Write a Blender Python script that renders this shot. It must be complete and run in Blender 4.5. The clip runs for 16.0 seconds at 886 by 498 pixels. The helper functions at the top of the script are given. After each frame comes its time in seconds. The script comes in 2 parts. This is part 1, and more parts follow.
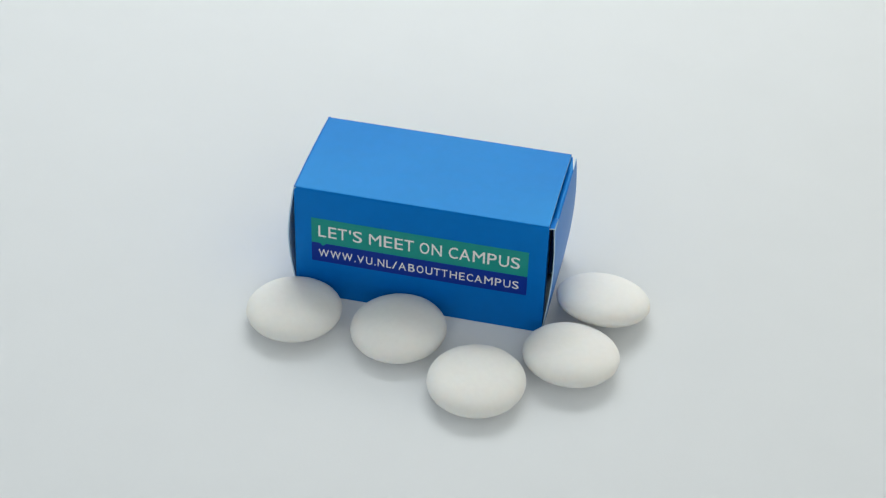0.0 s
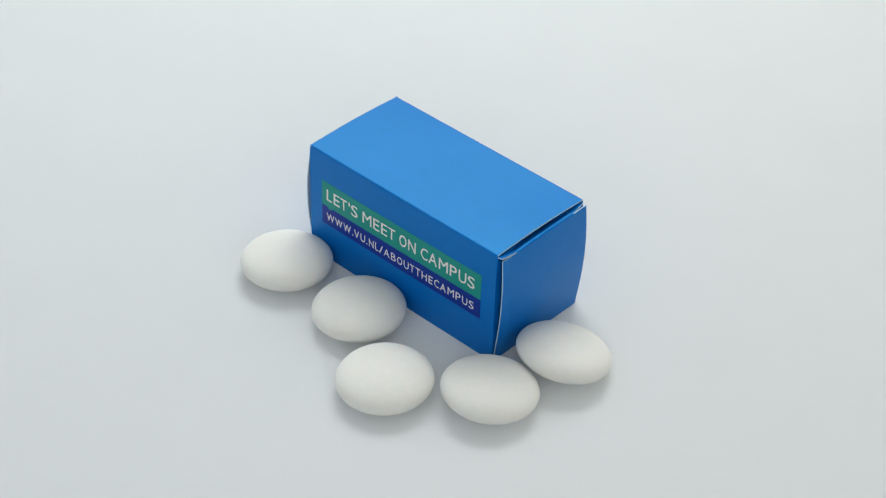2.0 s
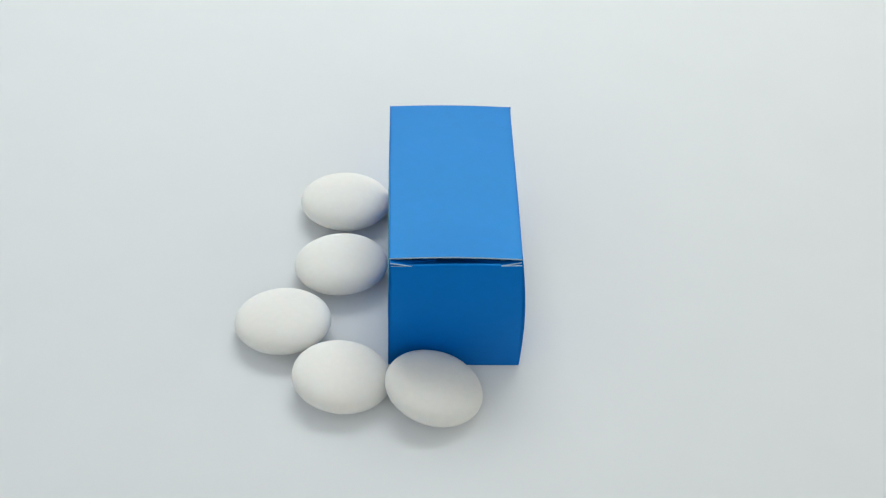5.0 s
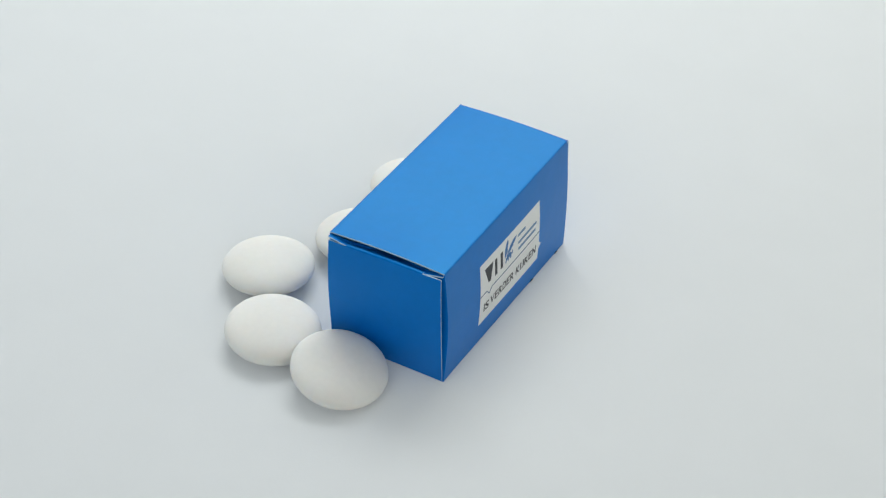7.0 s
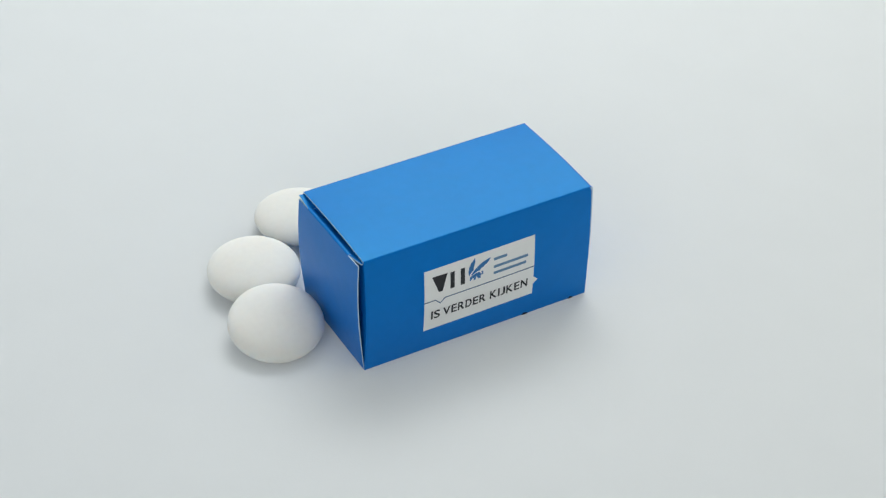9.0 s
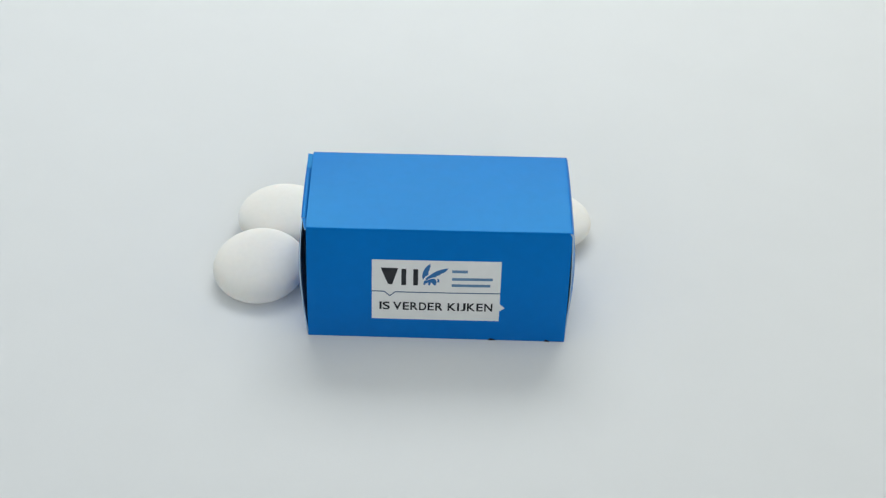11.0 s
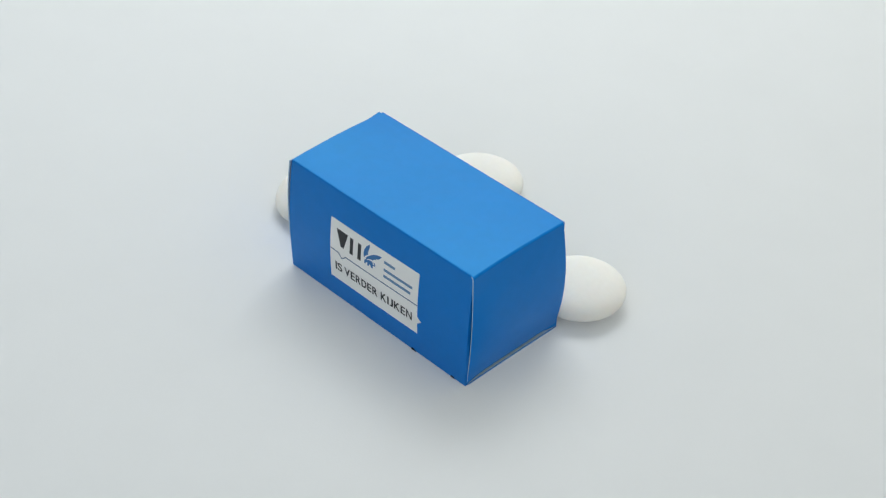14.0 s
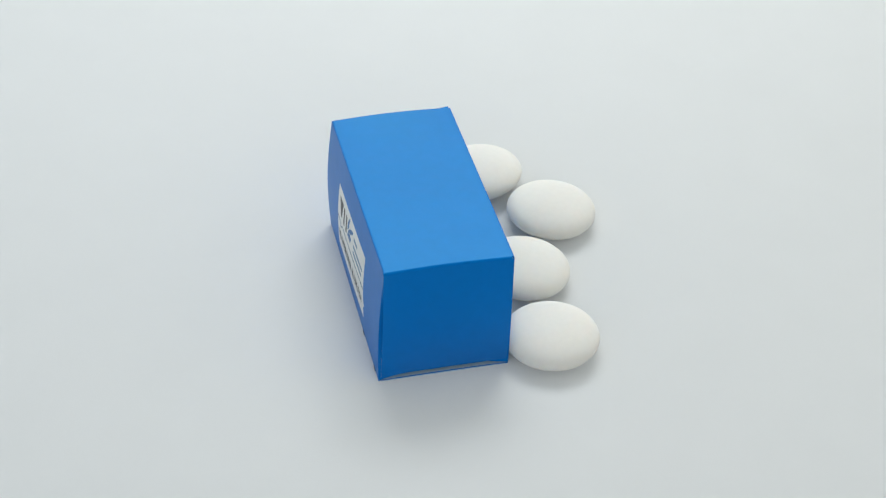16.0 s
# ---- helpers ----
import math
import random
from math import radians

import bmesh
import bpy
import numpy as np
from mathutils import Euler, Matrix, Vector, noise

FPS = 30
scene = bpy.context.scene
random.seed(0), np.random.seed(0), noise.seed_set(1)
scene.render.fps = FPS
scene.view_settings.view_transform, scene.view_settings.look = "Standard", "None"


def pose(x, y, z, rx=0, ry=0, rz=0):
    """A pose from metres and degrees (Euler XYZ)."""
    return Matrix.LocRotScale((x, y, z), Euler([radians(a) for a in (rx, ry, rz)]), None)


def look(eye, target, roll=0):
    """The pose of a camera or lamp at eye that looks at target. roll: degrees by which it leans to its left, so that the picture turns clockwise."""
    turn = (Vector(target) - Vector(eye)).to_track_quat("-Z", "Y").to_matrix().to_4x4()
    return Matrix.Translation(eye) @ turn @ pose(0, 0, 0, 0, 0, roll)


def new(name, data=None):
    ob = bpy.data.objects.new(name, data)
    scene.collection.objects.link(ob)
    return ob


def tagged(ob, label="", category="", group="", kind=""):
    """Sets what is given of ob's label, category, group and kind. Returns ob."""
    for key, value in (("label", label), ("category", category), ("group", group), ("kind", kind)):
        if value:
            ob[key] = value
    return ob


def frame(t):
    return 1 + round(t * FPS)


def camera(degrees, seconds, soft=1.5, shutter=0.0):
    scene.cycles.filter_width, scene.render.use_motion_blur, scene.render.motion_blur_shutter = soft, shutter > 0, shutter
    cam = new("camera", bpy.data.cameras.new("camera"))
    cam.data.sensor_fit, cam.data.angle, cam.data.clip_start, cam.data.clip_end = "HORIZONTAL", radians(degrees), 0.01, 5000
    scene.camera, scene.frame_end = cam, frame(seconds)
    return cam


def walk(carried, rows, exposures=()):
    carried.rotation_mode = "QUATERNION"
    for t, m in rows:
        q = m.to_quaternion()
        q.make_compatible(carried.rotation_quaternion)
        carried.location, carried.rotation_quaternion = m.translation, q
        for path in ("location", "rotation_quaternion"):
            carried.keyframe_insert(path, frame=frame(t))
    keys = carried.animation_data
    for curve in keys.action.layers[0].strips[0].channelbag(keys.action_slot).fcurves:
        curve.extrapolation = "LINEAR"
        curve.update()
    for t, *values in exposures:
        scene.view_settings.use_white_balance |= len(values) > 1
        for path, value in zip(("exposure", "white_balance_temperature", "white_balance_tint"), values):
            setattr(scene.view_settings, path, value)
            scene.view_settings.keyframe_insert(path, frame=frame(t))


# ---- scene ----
# Camera: stands still on its stand and looks down at the turning things.
cam = camera(27.35, 16.0, soft=1.25)
EYE = Vector((0.0, -0.29623, 0.24397))
YAW, PITCH = radians(-0.386), radians(-38.33)
AIM = EYE + Vector((-math.sin(YAW) * math.cos(PITCH), math.cos(YAW) * math.cos(PITCH), math.sin(PITCH)))
walk(cam, [(0.0, look(EYE, AIM, 1.866)), (16.0, look(EYE, AIM, 1.866))])

# ---- light: a white photo tent with back_softbox under its top towards the back, and a wide unseen fill lamp added over the camera ----
world = bpy.data.worlds.new("world")
world.use_nodes = True
world.node_tree.nodes["Background"].inputs[0].default_value = (0.9, 0.95, 1.0, 1)
world.node_tree.nodes["Background"].inputs[1].default_value = 0.1
scene.world = world


def area_lamp(name, width, depth, energy, color, eye, target):
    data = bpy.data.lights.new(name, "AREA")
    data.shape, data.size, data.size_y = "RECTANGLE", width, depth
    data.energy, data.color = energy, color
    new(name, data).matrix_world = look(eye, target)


area_lamp("back_softbox", 0.80, 0.48, 5.2, (0.955, 1.0, 1.005), (0.04, 0.67, 0.855), (0.02, -0.25, 0.10))
# added fill, no seen source: brightens camera-facing sides, its blue tints the shade
area_lamp("front_fill", 1.00, 0.40, 0.54, (0.935, 1.0, 1.08), (0.0, -0.72, 0.46), (0.0, 0.45, 0.10))
scene.view_settings.exposure = 0.56

MM = 0.001


# ---- materials ----
def material(name, color, rough=0.5, vary=0.05, scale=400.0, bump=0.0, bump_scale=3000.0, specular=0.5, coat=0.0):
    """Paint with a soft variation of tone at two scales and a fine relief."""
    m = bpy.data.materials.new(name)
    m.use_nodes = True
    nt = m.node_tree
    b = nt.nodes["Principled BSDF"]
    b.inputs["Roughness"].default_value = rough
    b.inputs["Specular IOR Level"].default_value = specular
    b.inputs["Coat Weight"].default_value = coat
    b.inputs["Coat Roughness"].default_value = 0.25
    co = nt.nodes.new("ShaderNodeTexCoord")
    n1 = nt.nodes.new("ShaderNodeTexNoise")
    n1.inputs["Scale"].default_value, n1.inputs["Detail"].default_value = scale, 4
    n2 = nt.nodes.new("ShaderNodeTexNoise")
    n2.inputs["Scale"].default_value, n2.inputs["Detail"].default_value = scale * 0.12, 2
    mix = nt.nodes.new("ShaderNodeMath")
    mix.operation = "ADD"
    ramp = nt.nodes.new("ShaderNodeMapRange")
    ramp.inputs["From Min"].default_value, ramp.inputs["From Max"].default_value = 0.6, 1.4
    ramp.inputs["To Min"].default_value, ramp.inputs["To Max"].default_value = 1 - vary, 1 + vary
    tint = nt.nodes.new("ShaderNodeMix")
    tint.data_type, tint.blend_type = "RGBA", "MULTIPLY"
    tint.inputs["Factor"].default_value = 1
    tint.inputs["A"].default_value = (*color, 1)
    for n in (n1, n2):
        nt.links.new(co.outputs["Object"], n.inputs["Vector"])
    nt.links.new(n1.outputs["Fac"], mix.inputs[0])
    nt.links.new(n2.outputs["Fac"], mix.inputs[1])
    nt.links.new(mix.outputs[0], ramp.inputs["Value"])
    nt.links.new(ramp.outputs["Result"], tint.inputs["B"])
    nt.links.new(tint.outputs["Result"], b.inputs["Base Color"])
    if bump:
        n3 = nt.nodes.new("ShaderNodeTexNoise")
        n3.inputs["Scale"].default_value, n3.inputs["Detail"].default_value = bump_scale, 3
        bp = nt.nodes.new("ShaderNodeBump")
        bp.inputs["Strength"].default_value, bp.inputs["Distance"].default_value = bump, 0.0001
        nt.links.new(co.outputs["Object"], n3.inputs["Vector"])
        nt.links.new(n3.outputs["Fac"], bp.inputs["Height"])
        nt.links.new(bp.outputs["Normal"], b.inputs["Normal"])
    return m


PAPER = material("white sweep paper", (0.87, 0.88, 0.88), 0.6, 0.012, 60, 0.15, 2500, 0.3)
CLOTH = material("white tent cloth", (0.88, 0.88, 0.88), 0.9, 0.03, 40, 0.2, 900, 0.1)
WALL = material("off-white cloth", (0.70, 0.71, 0.72), 0.9, 0.05, 8, 0.2, 300, 0.2)
# side cloths out of view, tinted so bounced light falls cooler left, warmer right
COOL_BOUNCE_WALL = material("cool bounce cloth", (0.71, 0.76, 0.80), 0.9, 0.05, 8, 0.2, 300, 0.2)
WARM_BOUNCE_WALL = material("warm bounce cloth", (0.81, 0.78, 0.70), 0.9, 0.05, 8, 0.2, 300, 0.2)
BLUE = material("blue printed card", (0.0, 0.158, 0.585), 0.40, 0.05, 500, 0.10, 2200, 0.45)
BLUE.node_tree.nodes["Principled BSDF"].inputs["Specular Tint"].default_value = (0.05, 0.92, 1.0, 1)
waves = BLUE.node_tree.nodes.new("ShaderNodeTexNoise")
waves.inputs["Scale"].default_value, waves.inputs["Detail"].default_value = 90, 2
swell = BLUE.node_tree.nodes.new("ShaderNodeBump")
swell.inputs["Strength"].default_value, swell.inputs["Distance"].default_value = 0.30, 0.0006
fine = BLUE.node_tree.nodes["Bump"]
BLUE.node_tree.links.new(BLUE.node_tree.nodes["Texture Coordinate"].outputs["Object"], waves.inputs["Vector"])
BLUE.node_tree.links.new(waves.outputs["Fac"], swell.inputs["Height"])
BLUE.node_tree.links.new(swell.outputs["Normal"], fine.inputs["Normal"])
CORE = material("raw white card edge", (0.52, 0.68, 0.80), 0.85, 0.08, 1500, 0.3, 5000, 0.2)
MINT = material("pressed white mint", (0.845, 0.82, 0.77), 0.62, 0.025, 900, 0.12, 4500, 0.25)
sugar = MINT.node_tree.nodes["Principled BSDF"]
sugar.inputs["Subsurface Weight"].default_value = 0.8
sugar.inputs["Subsurface Radius"].default_value = (1.0, 0.9, 0.8)
sugar.inputs["Subsurface Scale"].default_value = 0.0025
TEAL = material("teal print", (0.012, 0.32, 0.27), 0.30, 0.03, 700, 0.1, 2200, 0.2)
NAVY = material("navy print", (0.004, 0.035, 0.32), 0.30, 0.03, 700, 0.1, 2200, 0.2)
WHITE = material("white print", (0.88, 0.88, 0.86), 0.4, 0.02, 700, 0.1, 2200, 0.4)
BLACK = material("black print", (0.012, 0.013, 0.018), 0.4, 0.05, 700, 0.1, 2200, 0.4)
LOGO_BLUE = material("mid blue print", (0.025, 0.16, 0.42), 0.4, 0.05, 700, 0.1, 2200, 0.4)
PALE_BLUE = material("grey-blue print", (0.12, 0.25, 0.42), 0.4, 0.05, 700, 0.1, 2200, 0.4)
LINE_BLUE = material("slate blue print", (0.05, 0.12, 0.24), 0.4, 0.05, 700, 0.1, 2200, 0.4)
NICK = material("dark torn nick", (0.012, 0.014, 0.02), 0.8, 0.1, 900, 0.2, 4000, 0.2)


# ---- building helpers ----
def mesh_of(name, verts, faces, mats, which=None, smooth=True):
    me = bpy.data.meshes.new(name)
    me.from_pydata([tuple(v) for v in verts], [], faces)
    for m in mats:
        me.materials.append(m)
    if which:
        me.polygons.foreach_set("material_index", which)
    me.polygons.foreach_set("use_smooth", [smooth] * len(me.polygons))
    me.update()
    return me


def part(name, me, parent, label=""):
    ob = new(name, me)
    ob.parent = parent
    return tagged(ob, label) if label else ob


def sheet(name, nu, nv, at, thick, face, edge, back=None, folded="", span=None):
    """A bent piece of card: at(u, v), u and v from 0 to 1, is its outer side, thick its depth against the normal.
    The cut edges show the raw core, but for those named in folded (a: u=0, b: u=1, c: v=0, d: v=1)."""
    out = [[Vector(at(i / nu, j / nv)) for j in range(nv + 1)] for i in range(nu + 1)]

    def normal(i, j):
        a = out[min(i + 1, nu)][j] - out[max(i - 1, 0)][j]
        b = out[i][min(j + 1, nv)] - out[i][max(j - 1, 0)]
        return a.cross(b).normalized()

    inn = [[out[i][j] - normal(i, j) * thick for j in range(nv + 1)] for i in range(nu + 1)]
    # outer, inner and rim have vertices of their own, so that the rim stays a hard cut
    verts, faces, which = [], [], []

    def grid(g, flip, mat):
        base = len(verts)
        verts.extend(v for row in g for v in row)
        for i in range(nu):
            for j in range(nv):
                a = base + i * (nv + 1) + j
                f = [a, a + nv + 1, a + nv + 2, a + 1]
                faces.append(f[::-1] if flip else f)
                which.append(mat)

    grid(out, False, 0)
    grid(inn, True, 2)
    ring = [(i, 0) for i in range(nu)] + [(nu, j) for j in range(nv)] + [(i, nv) for i in range(nu, 0, -1)] + [(0, j) for j in range(nv, 0, -1)]
    sides = "c" * nu + "b" * nv + "d" * nu + "a" * nv
    base = len(verts)
    for i, j in ring:
        verts.extend((out[i][j], inn[i][j]))
    n = len(ring)
    for k in range(n):
        a, b = base + 2 * k, base + 2 * ((k + 1) % n)
        faces.append([a, a + 1, b + 1, b])
        hidden = span and sides[k] == "d" and span[0] < ring[k][0] / nu <= span[1]
        which.append(0 if sides[k] in folded or hidden else 1)
    me = mesh_of(name, verts, faces, [face, edge, back or edge], which)
    return me


def slab(name, outline, lift, mat, out, cuts=0):
    """A print: an outline of (x, z) in mm that lies lift mm above the front (out -1) or back (out 1) of the carton."""
    bm = bmesh.new()
    pts = outline if out < 0 else outline[::-1]
    bm.faces.new([bm.verts.new((x, 0, z)) for x, z in pts])
    bmesh.ops.triangulate(bm, faces=bm.faces[:])
    if cuts:
        bmesh.ops.subdivide_edges(bm, edges=bm.edges[:], cuts=cuts, use_grid_fill=True)
    rim = [e for e in bm.edges if e.is_boundary]
    ext = bmesh.ops.extrude_edge_only(bm, edges=rim)["geom"]
    low = {g for g in ext if isinstance(g, bmesh.types.BMVert)}
    for v in bm.verts:
        over = -0.05 if v in low else lift
        y = front_y(v.co.x, v.co.z) - over if out < 0 else back_y(v.co.x, v.co.z) + over
        v.co = Vector((v.co.x, y, v.co.z)) * MM
    bmesh.ops.recalc_face_normals(bm, faces=bm.faces[:])
    bm.normal_update()
    big = max(bm.faces, key=lambda f: f.calc_area())
    if big.normal.y * out < 0:
        bmesh.ops.reverse_faces(bm, faces=bm.faces[:])
    me = bpy.data.meshes.new(name)
    bm.to_mesh(me)
    bm.free()
    me.materials.append(mat)
    return me


# proportions of the printed capitals, in thousandths: the room before each, and its width
CAPITALS = {"A": (15, 590), "B": (75, 500), "C": (60, 490), "D": (75, 510), "E": (75, 430), "H": (75, 545), "I": (80, 115), "J": (70, 330),
            "K": (75, 540), "L": (75, 395), "M": (75, 640), "N": (75, 545), "O": (60, 525), "P": (75, 490), "R": (75, 515), "S": (40, 485),
            "T": (20, 475), "U": (70, 530), "V": (15, 580), "W": (20, 870), ".": (60, 115), "/": (10, 400), "'": (60, 95)}


def capital(ch):
    """One letter of the built-in font as points and faces, its ink from 0 to 1 across and its height in parts of a capital's."""
    cu = bpy.data.curves.new("capital", "FONT")
    cu.body, cu.size, cu.resolution_u = ch, 1.0, 4
    ob = new("capital", cu)
    bpy.context.view_layer.update()
    me = bpy.data.meshes.new_from_object(ob.evaluated_get(bpy.context.evaluated_depsgraph_get()))
    bpy.data.objects.remove(ob)
    co = np.array([v.co[:2] for v in me.vertices])
    faces = [tuple(p.vertices) for p in me.polygons]
    bpy.data.meshes.remove(me)
    lo, hi = co.min(0), co.max(0)
    co[:, 0] = (co[:, 0] - lo[0]) / (hi[0] - lo[0])
    if ch == ".":
        co[:, 1] = (co[:, 1] - lo[1]) / 0.70
    elif ch == "'":
        co[:, 1] = 1.0 + (co[:, 1] - hi[1]) / 0.70
    else:
        co[:, 1] = (co[:, 1] - lo[1]) / (hi[1] - lo[1])
    return co, faces


def writing(name, words, z0, cap, lift, mat, out, bold=0.0, spread=60):
    """Printed words, each (text, x0, x1) in mm on the baseline z0, cap mm high, lift mm above the card; bold: mm by which strokes swell."""
    verts, faces = [], []
    for text, x0, x1 in words:
        place, run = [], -CAPITALS[text[0]][0]
        for ch in text:
            room, width = CAPITALS[ch]
            place.append((ch, run + room, width))
            run += room + width + spread
        scale = (x1 - x0) / (run - spread)
        for ch, left, width in place:
            co, polys = capital(ch)
            for k, (dx, dz) in enumerate(((-1, -1), (1, -1), (-1, 1), (1, 1)) if bold else ((0, 0),)):
                base, up = len(verts), lift + 0.003 * k
                for cx, cz in co:
                    x, z = x0 + (left + width * cx) * scale + dx * bold, z0 + cz * cap + dz * bold
                    y = front_y(x, z) - up if out < 0 else back_y(x, z) + up
                    verts.append(Vector((x, y, z)) * MM)
                faces += [tuple(base + i for i in p) for p in polys]
    me = mesh_of(name, verts, faces, [mat], smooth=False)
    if me.polygons[0].normal.y * out < 0:
        me.flip_normals()
    return me


# ---- the paper sweep and the tent ----
def slab_box(name, lo, hi, mat, label, category):
    bm = bmesh.new()
    bmesh.ops.create_cube(bm, size=1)
    for v in bm.verts:
        v.co = [(a + b) / 2 + c * (b - a) for a, b, c in zip(lo, hi, v.co)]
    me = bpy.data.meshes.new(name)
    bm.to_mesh(me)
    bm.free()
    me.materials.append(mat)
    return tagged(new(name, me), label, category, kind="structure")


def tent():
    half, back, front, top, r = 0.75, 0.86, -0.82, 1.12, 0.30
    prof = [(front, 0.0), (back - r, 0.0)]
    prof += [(back - r + r * math.sin(a), r - r * math.cos(a)) for a in (radians(7.5 * k) for k in range(1, 13))]
    prof += [(back, top)]
    verts, faces = [], []
    for off in (0.0, -0.003):
        for k, (y, z) in enumerate(prof):
            a = prof[max(k - 1, 0)]
            b = prof[min(k + 1, len(prof) - 1)]
            t = Vector((b[0] - a[0], b[1] - a[1])).normalized()
            for x in (-half, half):
                verts.append((x, y - t.y * off, z + t.x * off))
    n = len(prof)
    for k in range(n - 1):
        a = 2 * k
        faces.append((a, a + 1, a + 3, a + 2))
        b = 2 * n + 2 * k
        faces.append((b, b + 2, b + 3, b + 1))
        faces.append((a, a + 2, b + 2, b))
        faces.append((a + 1, b + 1, b + 3, a + 3))
    faces.append((0, 2 * n, 2 * n + 1, 1))
    faces.append((2 * n - 2, 2 * n - 1, 4 * n - 1, 4 * n - 2))
    ob = new("ground", mesh_of("ground", verts, faces, [PAPER]))
    tagged(ob, "seamless white paper sweep under the carton and mints", "backdrop", kind="structure")
    e, f = 0.004, 0.02
    # unseen sides: their tint colours the light on the paper from west and east
    slab_box("wall_west", (-half - f, front, -0.01), (-half - e, back + f, top), COOL_BOUNCE_WALL, "unseen cloth side of the photo tent, tinted to cool the bounced light", "wall")
    slab_box("wall_east", (half + e, front, -0.01), (half + f, back + f, top), WARM_BOUNCE_WALL, "unseen cloth side of the photo tent, tinted to warm the bounced light", "wall")
    slab_box("wall_south", (-half - f, front - f, -0.01), (half + f, front - e, top), WALL, "plain off-white cloth front of the photo tent", "wall")
    slab_box("ceiling", (-half - f, front - f, top + e), (half + f, back + f, top + f), CLOTH, "plain white cloth top of the photo tent", "ceiling")


tent()

# ---- the carton: origin on the axis of turning, mm ----
X0, X1, Y0, Y1, ZT = -26.93, 25.05, -9.20, 16.38, 27.20
Y1B = 16.90  # the back leans out at its foot
CARD = 0.30
FOLD = 0.35
ROUND = 0.55  # the soft fold between the top and the bowed end


def front_bow(x, s):
    return (0.08 + 0.10 * math.sin(math.pi * (x - X0) / (X1 - X0))) * math.sin(math.pi * s)


def back_bow(x, s):
    """The back bulges, and its foot leans out more towards the bowed end."""
    u = (x - X0) / (X1 - X0)
    return (0.45 + 0.45 * math.sin(math.pi * u) + 0.40 * u ** 3) * math.sin(math.pi * s) + 0.45 * (1 - u) * s


def front_y(x, z):
    return Y0 - front_bow(x, z / ZT)


def back_y(x, z):
    return Y1B + (Y1 - Y1B) * z / ZT + back_bow(x, 1 - z / ZT)


def carton():
    box = new("carton")
    tagged(box, "small blue printed card carton lying closed among white mints", "box")

    def long_panel(name, p, q, bulge, folded, start=X0):
        """One long side from fold p to fold q (y, z), bent round half of each fold; bulge(x, s) lifts its middle."""
        p, q = Vector(p), Vector(q)
        d = (q - p).normalized()
        out = Vector((-d.y, d.x))
        steps = [0.0, 0.006, 0.012, 0.018, 0.05] + [0.1 + 0.05 * k for k in range(17)] + [0.95, 0.982, 0.988, 0.994, 1.0]
        length = (q - p).length

        def at(u, v):
            s = steps[min(round(v * (len(steps) - 1)), len(steps) - 1)]
            drop = 0.0
            for e in (s * length, length - s * length):
                if e < FOLD:
                    drop = FOLD - math.sqrt(FOLD * FOLD - 0.5 * (FOLD - e) ** 2)
            x = start + (X1 - start) * u
            yz = p + d * s * length + out * (bulge(x, s) - drop)
            return Vector((x * MM, yz.x * MM, yz.y * MM))

        return part(name, sheet(name, 24, len(steps) - 1, at, CARD * MM, BLUE, CORE, None, folded), box)

    u_of = lambda x: (x - X0) / (X1 - X0)
    long_panel("front_panel", (Y0, 0), (Y0, ZT), lambda x, s: front_bow(x, s), "abcd")
    long_panel("top_panel", (Y0, ZT), (Y1, ZT), lambda x, s: (0.05 + 0.42 * u_of(x) ** 6 + 0.2 * (1 - u_of(x)) ** 8 + 0.12 * math.sin(5 * u_of(x) + 1)) * math.sin(math.pi * s), "acd", X0 - 0.22 + ROUND)
    long_panel("back_panel", (Y1, ZT), (Y1B, 0), lambda x, s: back_bow(x, s), "abcd")
    long_panel("bottom_panel", (Y1B, 0), (Y0, 0), lambda x, s: -0.15 * math.sin(math.pi * s), "abcd")

    # closing flap of the tuck end, hinged below, bulging, its tongue pushed in under the top
    shoulder = ZT - 1.15

    def flap_right(u, v):
        y = Y0 + 0.35 + (Y1B - Y0 - 0.70 - 0.35 * v + 0.35 * math.sin(math.pi * v)) * u
        side = 1 - 0.14 * (2 * u - 1) ** 2
        x = X1 + 0.12 + 1.55 * math.sin(math.pi * 0.76 * v) * side + 0.12 * v * (1 - 0.5 * u)
        return Vector((x * MM, y * MM, (0.12 + (shoulder - 0.12 + 0.35 * u) * v) * MM))

    flap = part("end_flap", sheet("end_flap", 25, 26, flap_right, 0.24 * MM, BLUE, CORE, None, "c", (0.15, 0.85)), box, "bulging tuck flap with white cut edges")

    def tongue(u, v):
        w = 0.16 + 0.68 * u
        edge = flap_right(w, 1.0) / MM
        crown = 0.18 + 0.16 * math.sin(math.pi * u)
        if v < 0.5:
            a = v / 0.5 * math.pi / 2
            x, z = edge.x - 0.55 * (1 - math.cos(a)), edge.z + crown * math.sin(a)
        else:
            k = (v - 0.5) / 0.5
            x, z = edge.x - 0.55 - 6.0 * k, edge.z + crown - 2.3 * k ** 0.85
        return Vector((x * MM, edge.y * MM, z * MM))

    part("tongue", sheet("tongue", 14, 18, tongue, 0.24 * MM, BLUE, CORE, None, "c"), flap)

    # slit corners: the card left standing between the shoulder of the flap and the top fold
    for w, y, q in ((0.0, Y0 + 0.25, 1), (1.0, Y1 - 0.25, -1)):
        tip = flap_right(0.17 if q > 0 else 0.83, 1.0) / MM

        def ear(u, v, y=y, q=q, tip=tip):
            a = Vector((X1 + (1.05 if q > 0 else 0.3), y, ZT - (0.30 if q > 0 else 0.5)))
            p = a + (tip + Vector((-0.1, 0, 0.10)) - a) * u
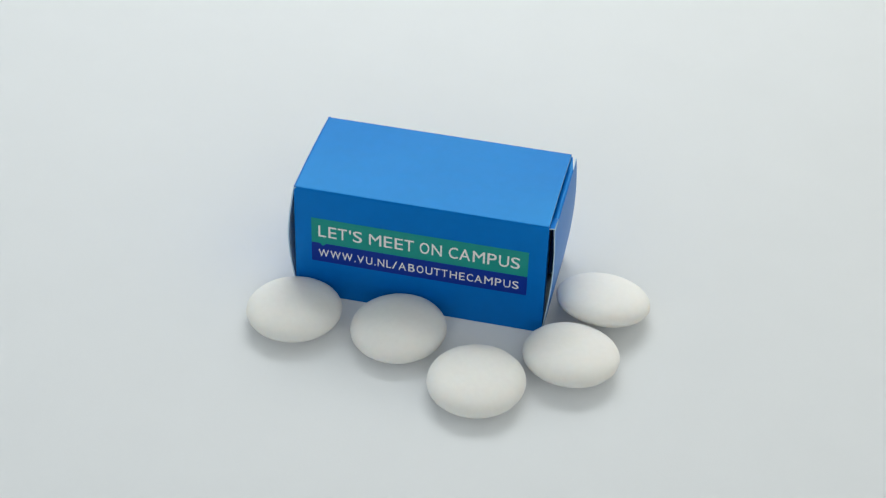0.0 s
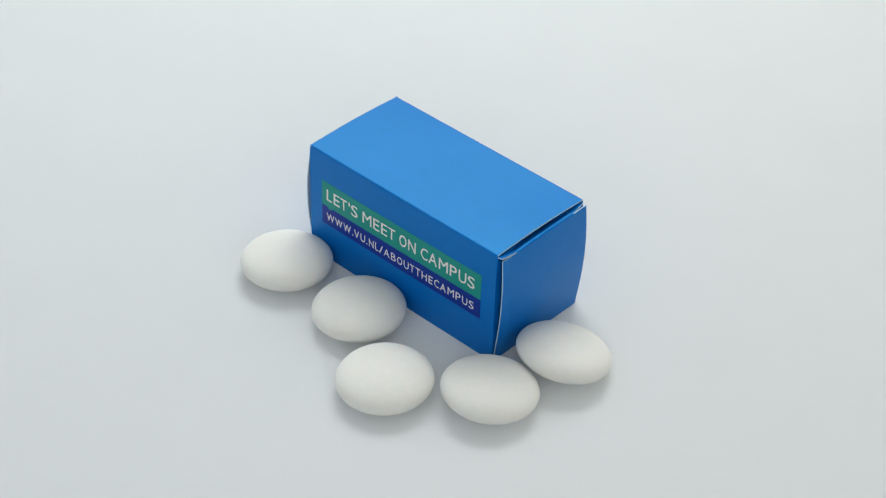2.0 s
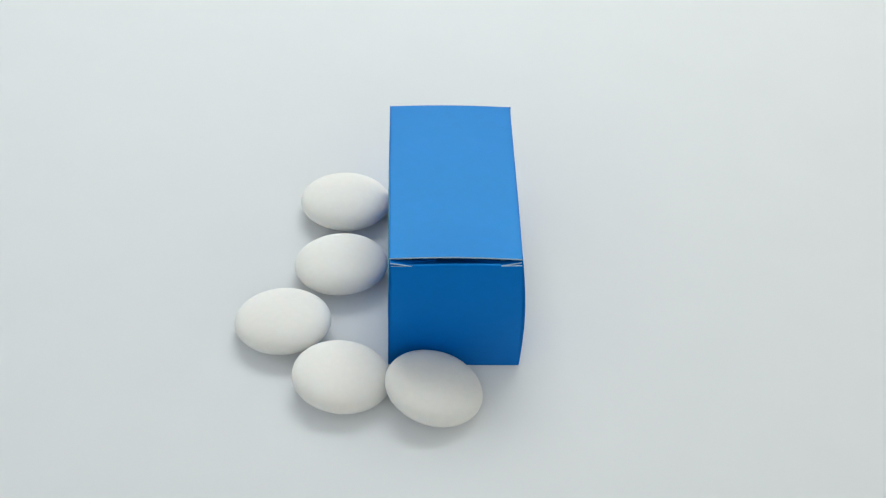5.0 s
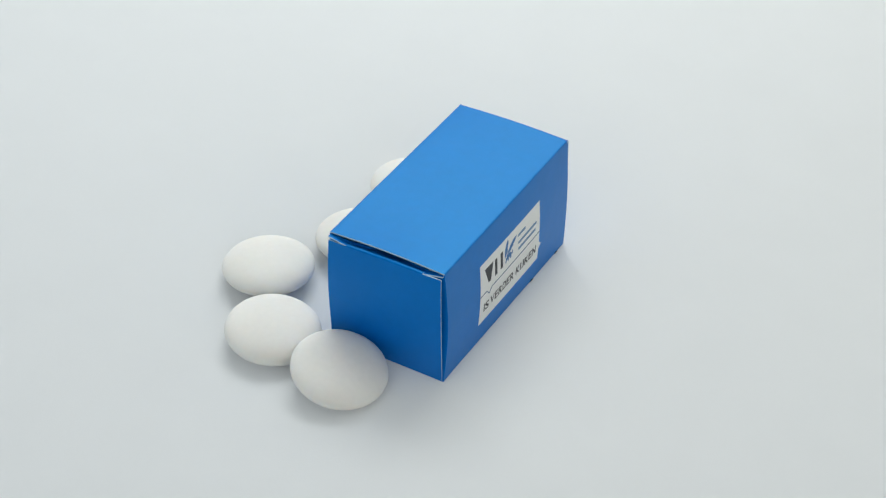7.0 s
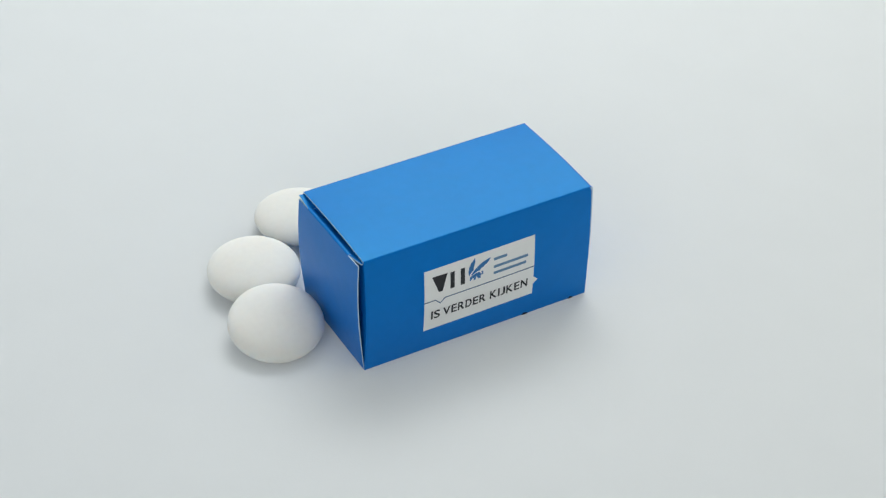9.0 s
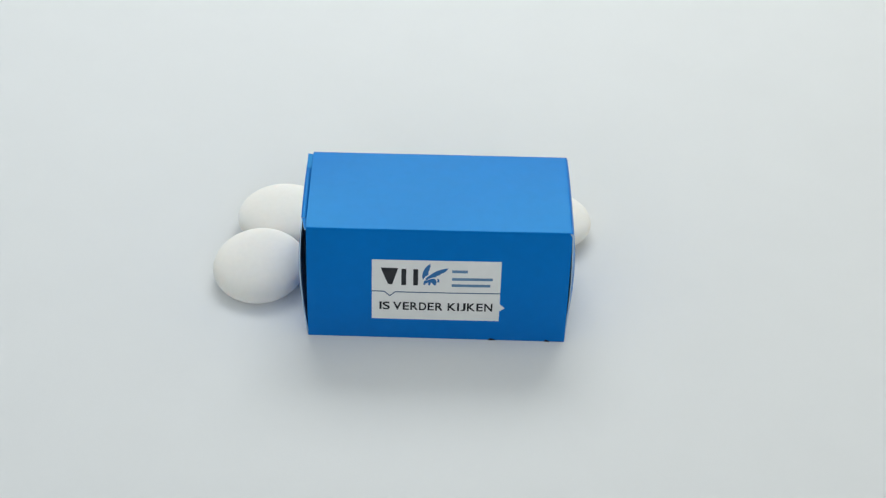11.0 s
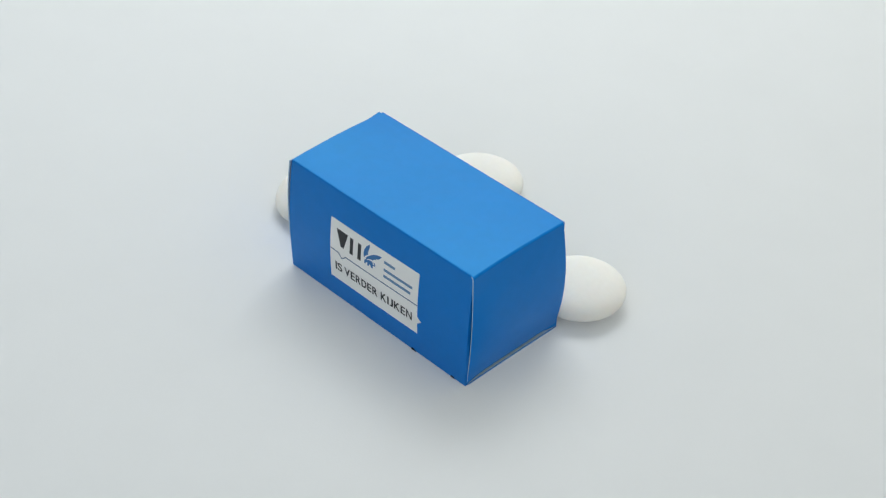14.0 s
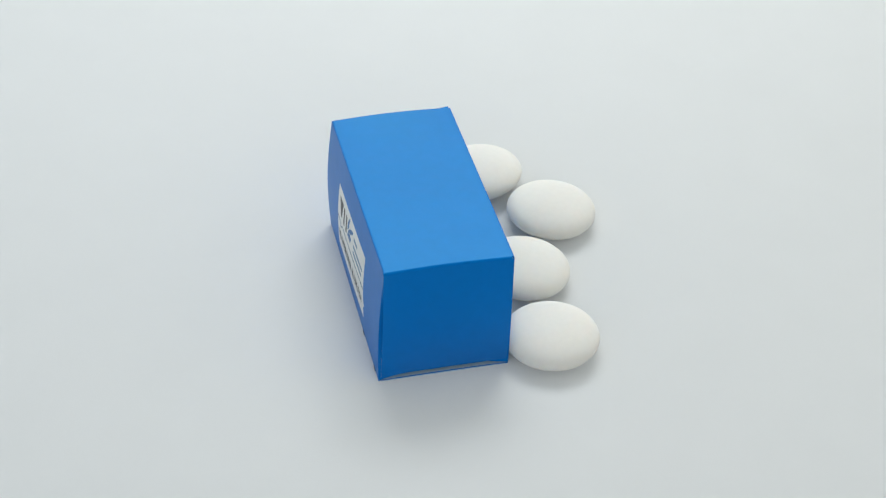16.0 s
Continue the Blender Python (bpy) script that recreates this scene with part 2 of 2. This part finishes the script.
            return Vector(((p.x - 1.6 * v) * MM, p.y * MM, (p.z - 0.25 * v) * MM))

        me = sheet("slit_corner", 6, 3, ear, (0.26 if q > 0 else -0.26) * MM, BLUE, CORE)
        part("slit_corner", me, flap, "torn white slit corner")

    # the other end: folded down from the top, bowed, its lower edge just clear of the ground
    def flap_left(u, v):
        y = Y1B - 0.05 - 0.35 * v - (Y1B - Y0 - 0.50 - 0.35 * v) * u
        side = 1.08 * (1 - 0.70 * math.exp(-u / 0.14))
        foot = 0.55 + 0.75 * min(1.0, u / 0.22) ** 0.6 + 0.05 * u
        crest = ZT + 0.02 + 0.34 * math.sin(math.pi * u)
        k = min(1.0, v / 0.8)
        x = X0 - 0.04 - 0.18 * k - 1.46 * math.sin(math.pi * k ** 0.95) * side
        z = foot + (crest - ROUND - foot) * k
        if v > 0.8:
            a = (v - 0.8) / 0.2 * math.pi / 2
            x, z = x + (ROUND + 0.05) * (1 - math.cos(a)), z + ROUND * math.sin(a)
        return Vector((x * MM, y * MM, z * MM))

    flap = part("end_flap", sheet("end_flap", 28, 50, flap_left, 0.26 * MM, BLUE, CORE, None, "d"), box, "bowed end flap folded down from the top")

    def lip(u, v):
        x = X0 - 0.14 + 3.5 * v
        return Vector((x * MM, (Y0 + 0.5 + (Y1B - Y0 - 1.0) * u) * MM, (0.20 + 0.06 * math.sin(math.pi * u) + 0.05 * v) * MM))

    part("lip", sheet("lip", 14, 4, lip, -0.26 * MM, BLUE, CORE, BLUE), flap, "blue lip with a white cut edge under the end flap")

    # dust flaps behind the end flaps, bent in from front and back
    for x, s in ((X1, 1), (X0, -1)):
        for y, w in ((Y0, 1), (Y1, -1)):
            def dust(u, v, x=x, s=s, y=y, w=w):
                lean = back_y(x, v * ZT) - Y1 if w < 0 else 0.0
                return Vector(((x + s * (0.02 - 1.5 * u * u)) * MM, (y + lean + w * (0.10 + 9.0 * u)) * MM, (0.35 + 1.5 * u + (ZT - 0.9 - 2.4 * u) * v) * MM))
            me = sheet("dust_flap", 8, 4, dust, (0.35 if s * w > 0 else -0.35) * MM, BLUE, CORE, BLUE, "abcd")
            part("dust_flap", me, box, "blue dust flap folded in behind the end")

    # prints on the front
    zt, zm, zb, xl, xr = 20.20, 14.05, 9.26, -23.42, 21.45
    teal = part("teal_band", slab("teal_band", [(xl, zm), (xl + 1.7, zm), (xl + 2.4, zm - 0.65), (xl + 3.1, zm), (xr, zm), (xr, zt), (xl, zt)], 0.05, TEAL, -1, 8), box, "teal printed band with white capitals")
    navy = part("navy_band", slab("navy_band", [(xl, zb), (xr, zb), (xr, zm - 0.01), (xl, zm - 0.01)], 0.04, NAVY, -1, 8), box, "navy printed band with a white web address")
    slogan = (("LET'S", -21.92, -12.75), ("MEET", -11.30, -2.00), ("ON", -0.75, 3.80), ("CAMPUS", 5.25, 19.80))
    part("lettering", writing("lettering", slogan, 15.74, 2.78, 0.085, WHITE, -1, 0.022), teal, "white capitals")
    part("lettering", writing("lettering", (("WWW.VU.NL", -21.95, -6.65), ("/ABOUTTHECAMPUS", -6.45, 19.78)), 10.57, 1.93, 0.085, WHITE, -1, 0.012, 100), navy, "white capitals")

    # print on the back; s runs from its left edge as one faces it, d from its top
    sx, top, wide, tall = 12.17, 20.40, 25.55, 14.95
    P = lambda s, d: (sx - s, top - d)
    label = part("printed_label", slab("printed_label", [P(0, tall), P(wide, tall), P(wide, 12.35), P(wide + 1.05, 11.45), P(wide, 10.45), P(wide, 0), P(0, 0)], 0.05, WHITE, 1, 8), box, "white printed label with black and blue print")
    part("divider_line", slab("divider_line", [P(0, 7.53), P(2.50, 7.53), P(3.57, 8.58), P(4.65, 7.60), P(wide, 7.62), P(wide, 7.83), P(4.72, 7.81), P(3.57, 8.88), P(2.43, 7.74), P(0, 7.74)], 0.085, LINE_BLUE, 1, 4), label, "slate blue line")
    part("emblem", slab("emblem", [P(1.75, 1.85), P(5.20, 1.90), P(4.05, 5.80), P(3.20, 5.80)], 0.085, BLACK, 1), label, "black wedge")
    for s0 in (5.85, 8.20):
        part("emblem", slab("emblem", [P(s0, 2.05), P(s0 + 0.95, 2.05), P(s0 + 0.95, 5.95), P(s0, 5.95)], 0.085, BLACK, 1), label, "black bar")
    # a blue winged mark: an upright plume, a spread plume of feathers, a low body on short legs
    mark = (
        ("upright plume", ((10.10, 4.50), (9.95, 3.55), (10.10, 2.55), (10.60, 1.55), (11.50, 0.65), (11.55, 1.35), (11.35, 2.10), (11.15, 2.75), (11.20, 3.30), (10.70, 3.70), (10.35, 4.10))),
        ("spread plume", ((10.55, 4.35), (11.20, 3.65), (12.00, 2.95), (12.90, 2.35), (13.90, 1.95), (15.10, 1.72), (14.55, 2.20), (14.75, 2.28), (14.00, 2.68), (14.15, 2.82), (13.45, 3.10), (13.55, 3.28), (12.80, 3.55), (12.70, 3.85), (12.00, 3.95), (11.40, 4.20), (10.90, 4.62))),
        ("low body", ((10.35, 4.75), (10.85, 4.70), (11.60, 4.35), (12.40, 4.25), (12.75, 4.60), (12.60, 5.20), (12.75, 5.80), (12.35, 5.85), (12.15, 5.25), (11.75, 5.10), (11.55, 5.85), (11.15, 5.85), (11.20, 5.20), (10.75, 5.35), (10.55, 5.80), (10.20, 5.70), (10.45, 5.15))),
        ("curled tail", ((12.75, 4.95), (13.20, 4.95), (13.20, 4.45), (12.90, 4.42), (12.92, 4.30), (13.34, 4.32), (13.36, 5.07), (12.75, 5.10))),
    )
    for words, outline in mark:
        part("emblem", slab("emblem", [P(*q) for q in outline[::-1]], 0.085, LOGO_BLUE, 1), label, "blue " + words)
    for s1, d in ((18.95, 2.15), (23.95, 3.98), (23.50, 5.52)):
        part("print_bar", slab("print_bar", [P(15.85, d + 0.62), P(s1, d + 0.62), P(s1, d), P(15.85, d)], 0.085, PALE_BLUE, 1), label, "thin grey-blue bar")
    motto = (("IS", 10.57, 8.60), ("VERDER", 7.82, -1.95), ("KIJKEN", -3.06, -11.91))
    part("lettering", writing("lettering", motto, 8.08, 1.98, 0.085, BLACK, 1, 0.045), label, "black capitals")

    # card worn white at the tips of the bowed end's upper corners
    for out in (-1, 1):
        tip = [(X0 + 0.01, ZT - 0.95), (X0 + 0.20, ZT - 0.45), (X0 + 0.55, ZT - 0.12), (X0 + 0.01, ZT - 0.12)]
        part("worn_corner", slab("worn_corner", tip, 0.03, CORE, out), box, "corner tip worn white")

    # torn nicks on the lower fold of the back
    for x, w in ((-12.2, 1.5), (-23.4, 1.1)):
        part("nick", slab("nick", [(x - w / 2, 0.05), (x + w / 2, 0.05), (x + w * 0.3, 0.62), (x - w * 0.25, 0.40)], 0.08, NICK, 1), box, "dark torn nick")
    return box


CARTON = carton()


# ---- the mints ----
def mint_mesh():
    """A pressed mint: two shallow domes that meet in a short rounded rim."""
    a, w, h, nu = 9.76, 1.72, 1.74, 80
    radii = [math.sin(radians(90 * k / 22)) for k in range(2, 22)] + [0.9995]
    half = [(r, (w + h * (1 - r * r)) * math.sqrt(1 - r ** 8)) for r in radii]
    rings = [(r, -z) for r, z in half] + [(1.0, 0.0)] + half[::-1]
    verts, faces = [], []
    for r, z in rings:
        for i in range(nu):
            u = 2 * math.pi * i / nu
            k = 1 + 0.004 * noise.noise(Vector((2 * math.cos(u), 2 * math.sin(u), z * 0.3)))
            verts.append((a * r * k * math.cos(u) * MM, a * r * k * math.sin(u) * MM, z * MM))
    for j in range(len(rings) - 1):
        for i in range(nu):
            i2 = (i + 1) % nu
            faces.append((j * nu + i, j * nu + i2, (j + 1) * nu + i2, (j + 1) * nu + i))
    lo, hi, last = len(verts), len(verts) + 1, (len(rings) - 1) * nu
    verts += [(0, 0, -(w + h) * MM), (0, 0, (w + h) * MM)]
    for i in range(nu):
        i2 = (i + 1) % nu
        faces.append((lo, i2, i))
        faces.append((hi, last + i, last + i2))
    return mesh_of("mint", verts, faces, [MINT])


MINT_PLACES = [
    (-24.54, -18.75, -0.6, -1.2, "round domed white mint lying flat near the carton corner"),
    (-2.55, -19.18, 2.4, -1.7, "round domed white mint lying beside the lettered side"),
    (15.98, -30.50, 2.0, -1.2, "round domed white mint lying apart from the carton"),
    (32.60, -18.28, -4.8, 1.3, "round domed white mint lying against a tilted one"),
    (36.19, -0.32, -12.3, 2.7, "round domed white mint tilted beside the carton end"),
]
MINTS = []
SWEET = mint_mesh()
for x, y, rx, ry, words in MINT_PLACES:
    ob = new("mint", SWEET)
    turn = pose(0, 0, 0, rx, ry, 0)
    low = min((turn @ v.co).z for v in SWEET.vertices)
    MINTS.append((ob, pose(x * MM, y * MM, -low, rx, ry, 0) @ pose(0, 0, 0, 0, 0, 67 * len(MINTS))))
    tagged(ob, words, "mint", "mints round the carton")


def turn_at(t):
    """Degrees of the plate at t seconds: nearly even turning."""
    angle = 0.0
    for c in (-5.22487e-05, 0.0015382, -0.0115902, -0.00824066, -14.9845, -12.3285):
        angle = angle * t + c
    return angle


def motions():
    """All things ride one turning plate: clockwise from above, about 15.2 degrees a second."""
    for ob, base in [(CARTON, pose(0, 0, 0))] + MINTS:
        rows = []
        for k in range(33):
            t = 0.5 * k
            rows.append((t, pose(0, 0, 0, 0, 0, turn_at(t)) @ base))
        walk(ob, rows)


motions()
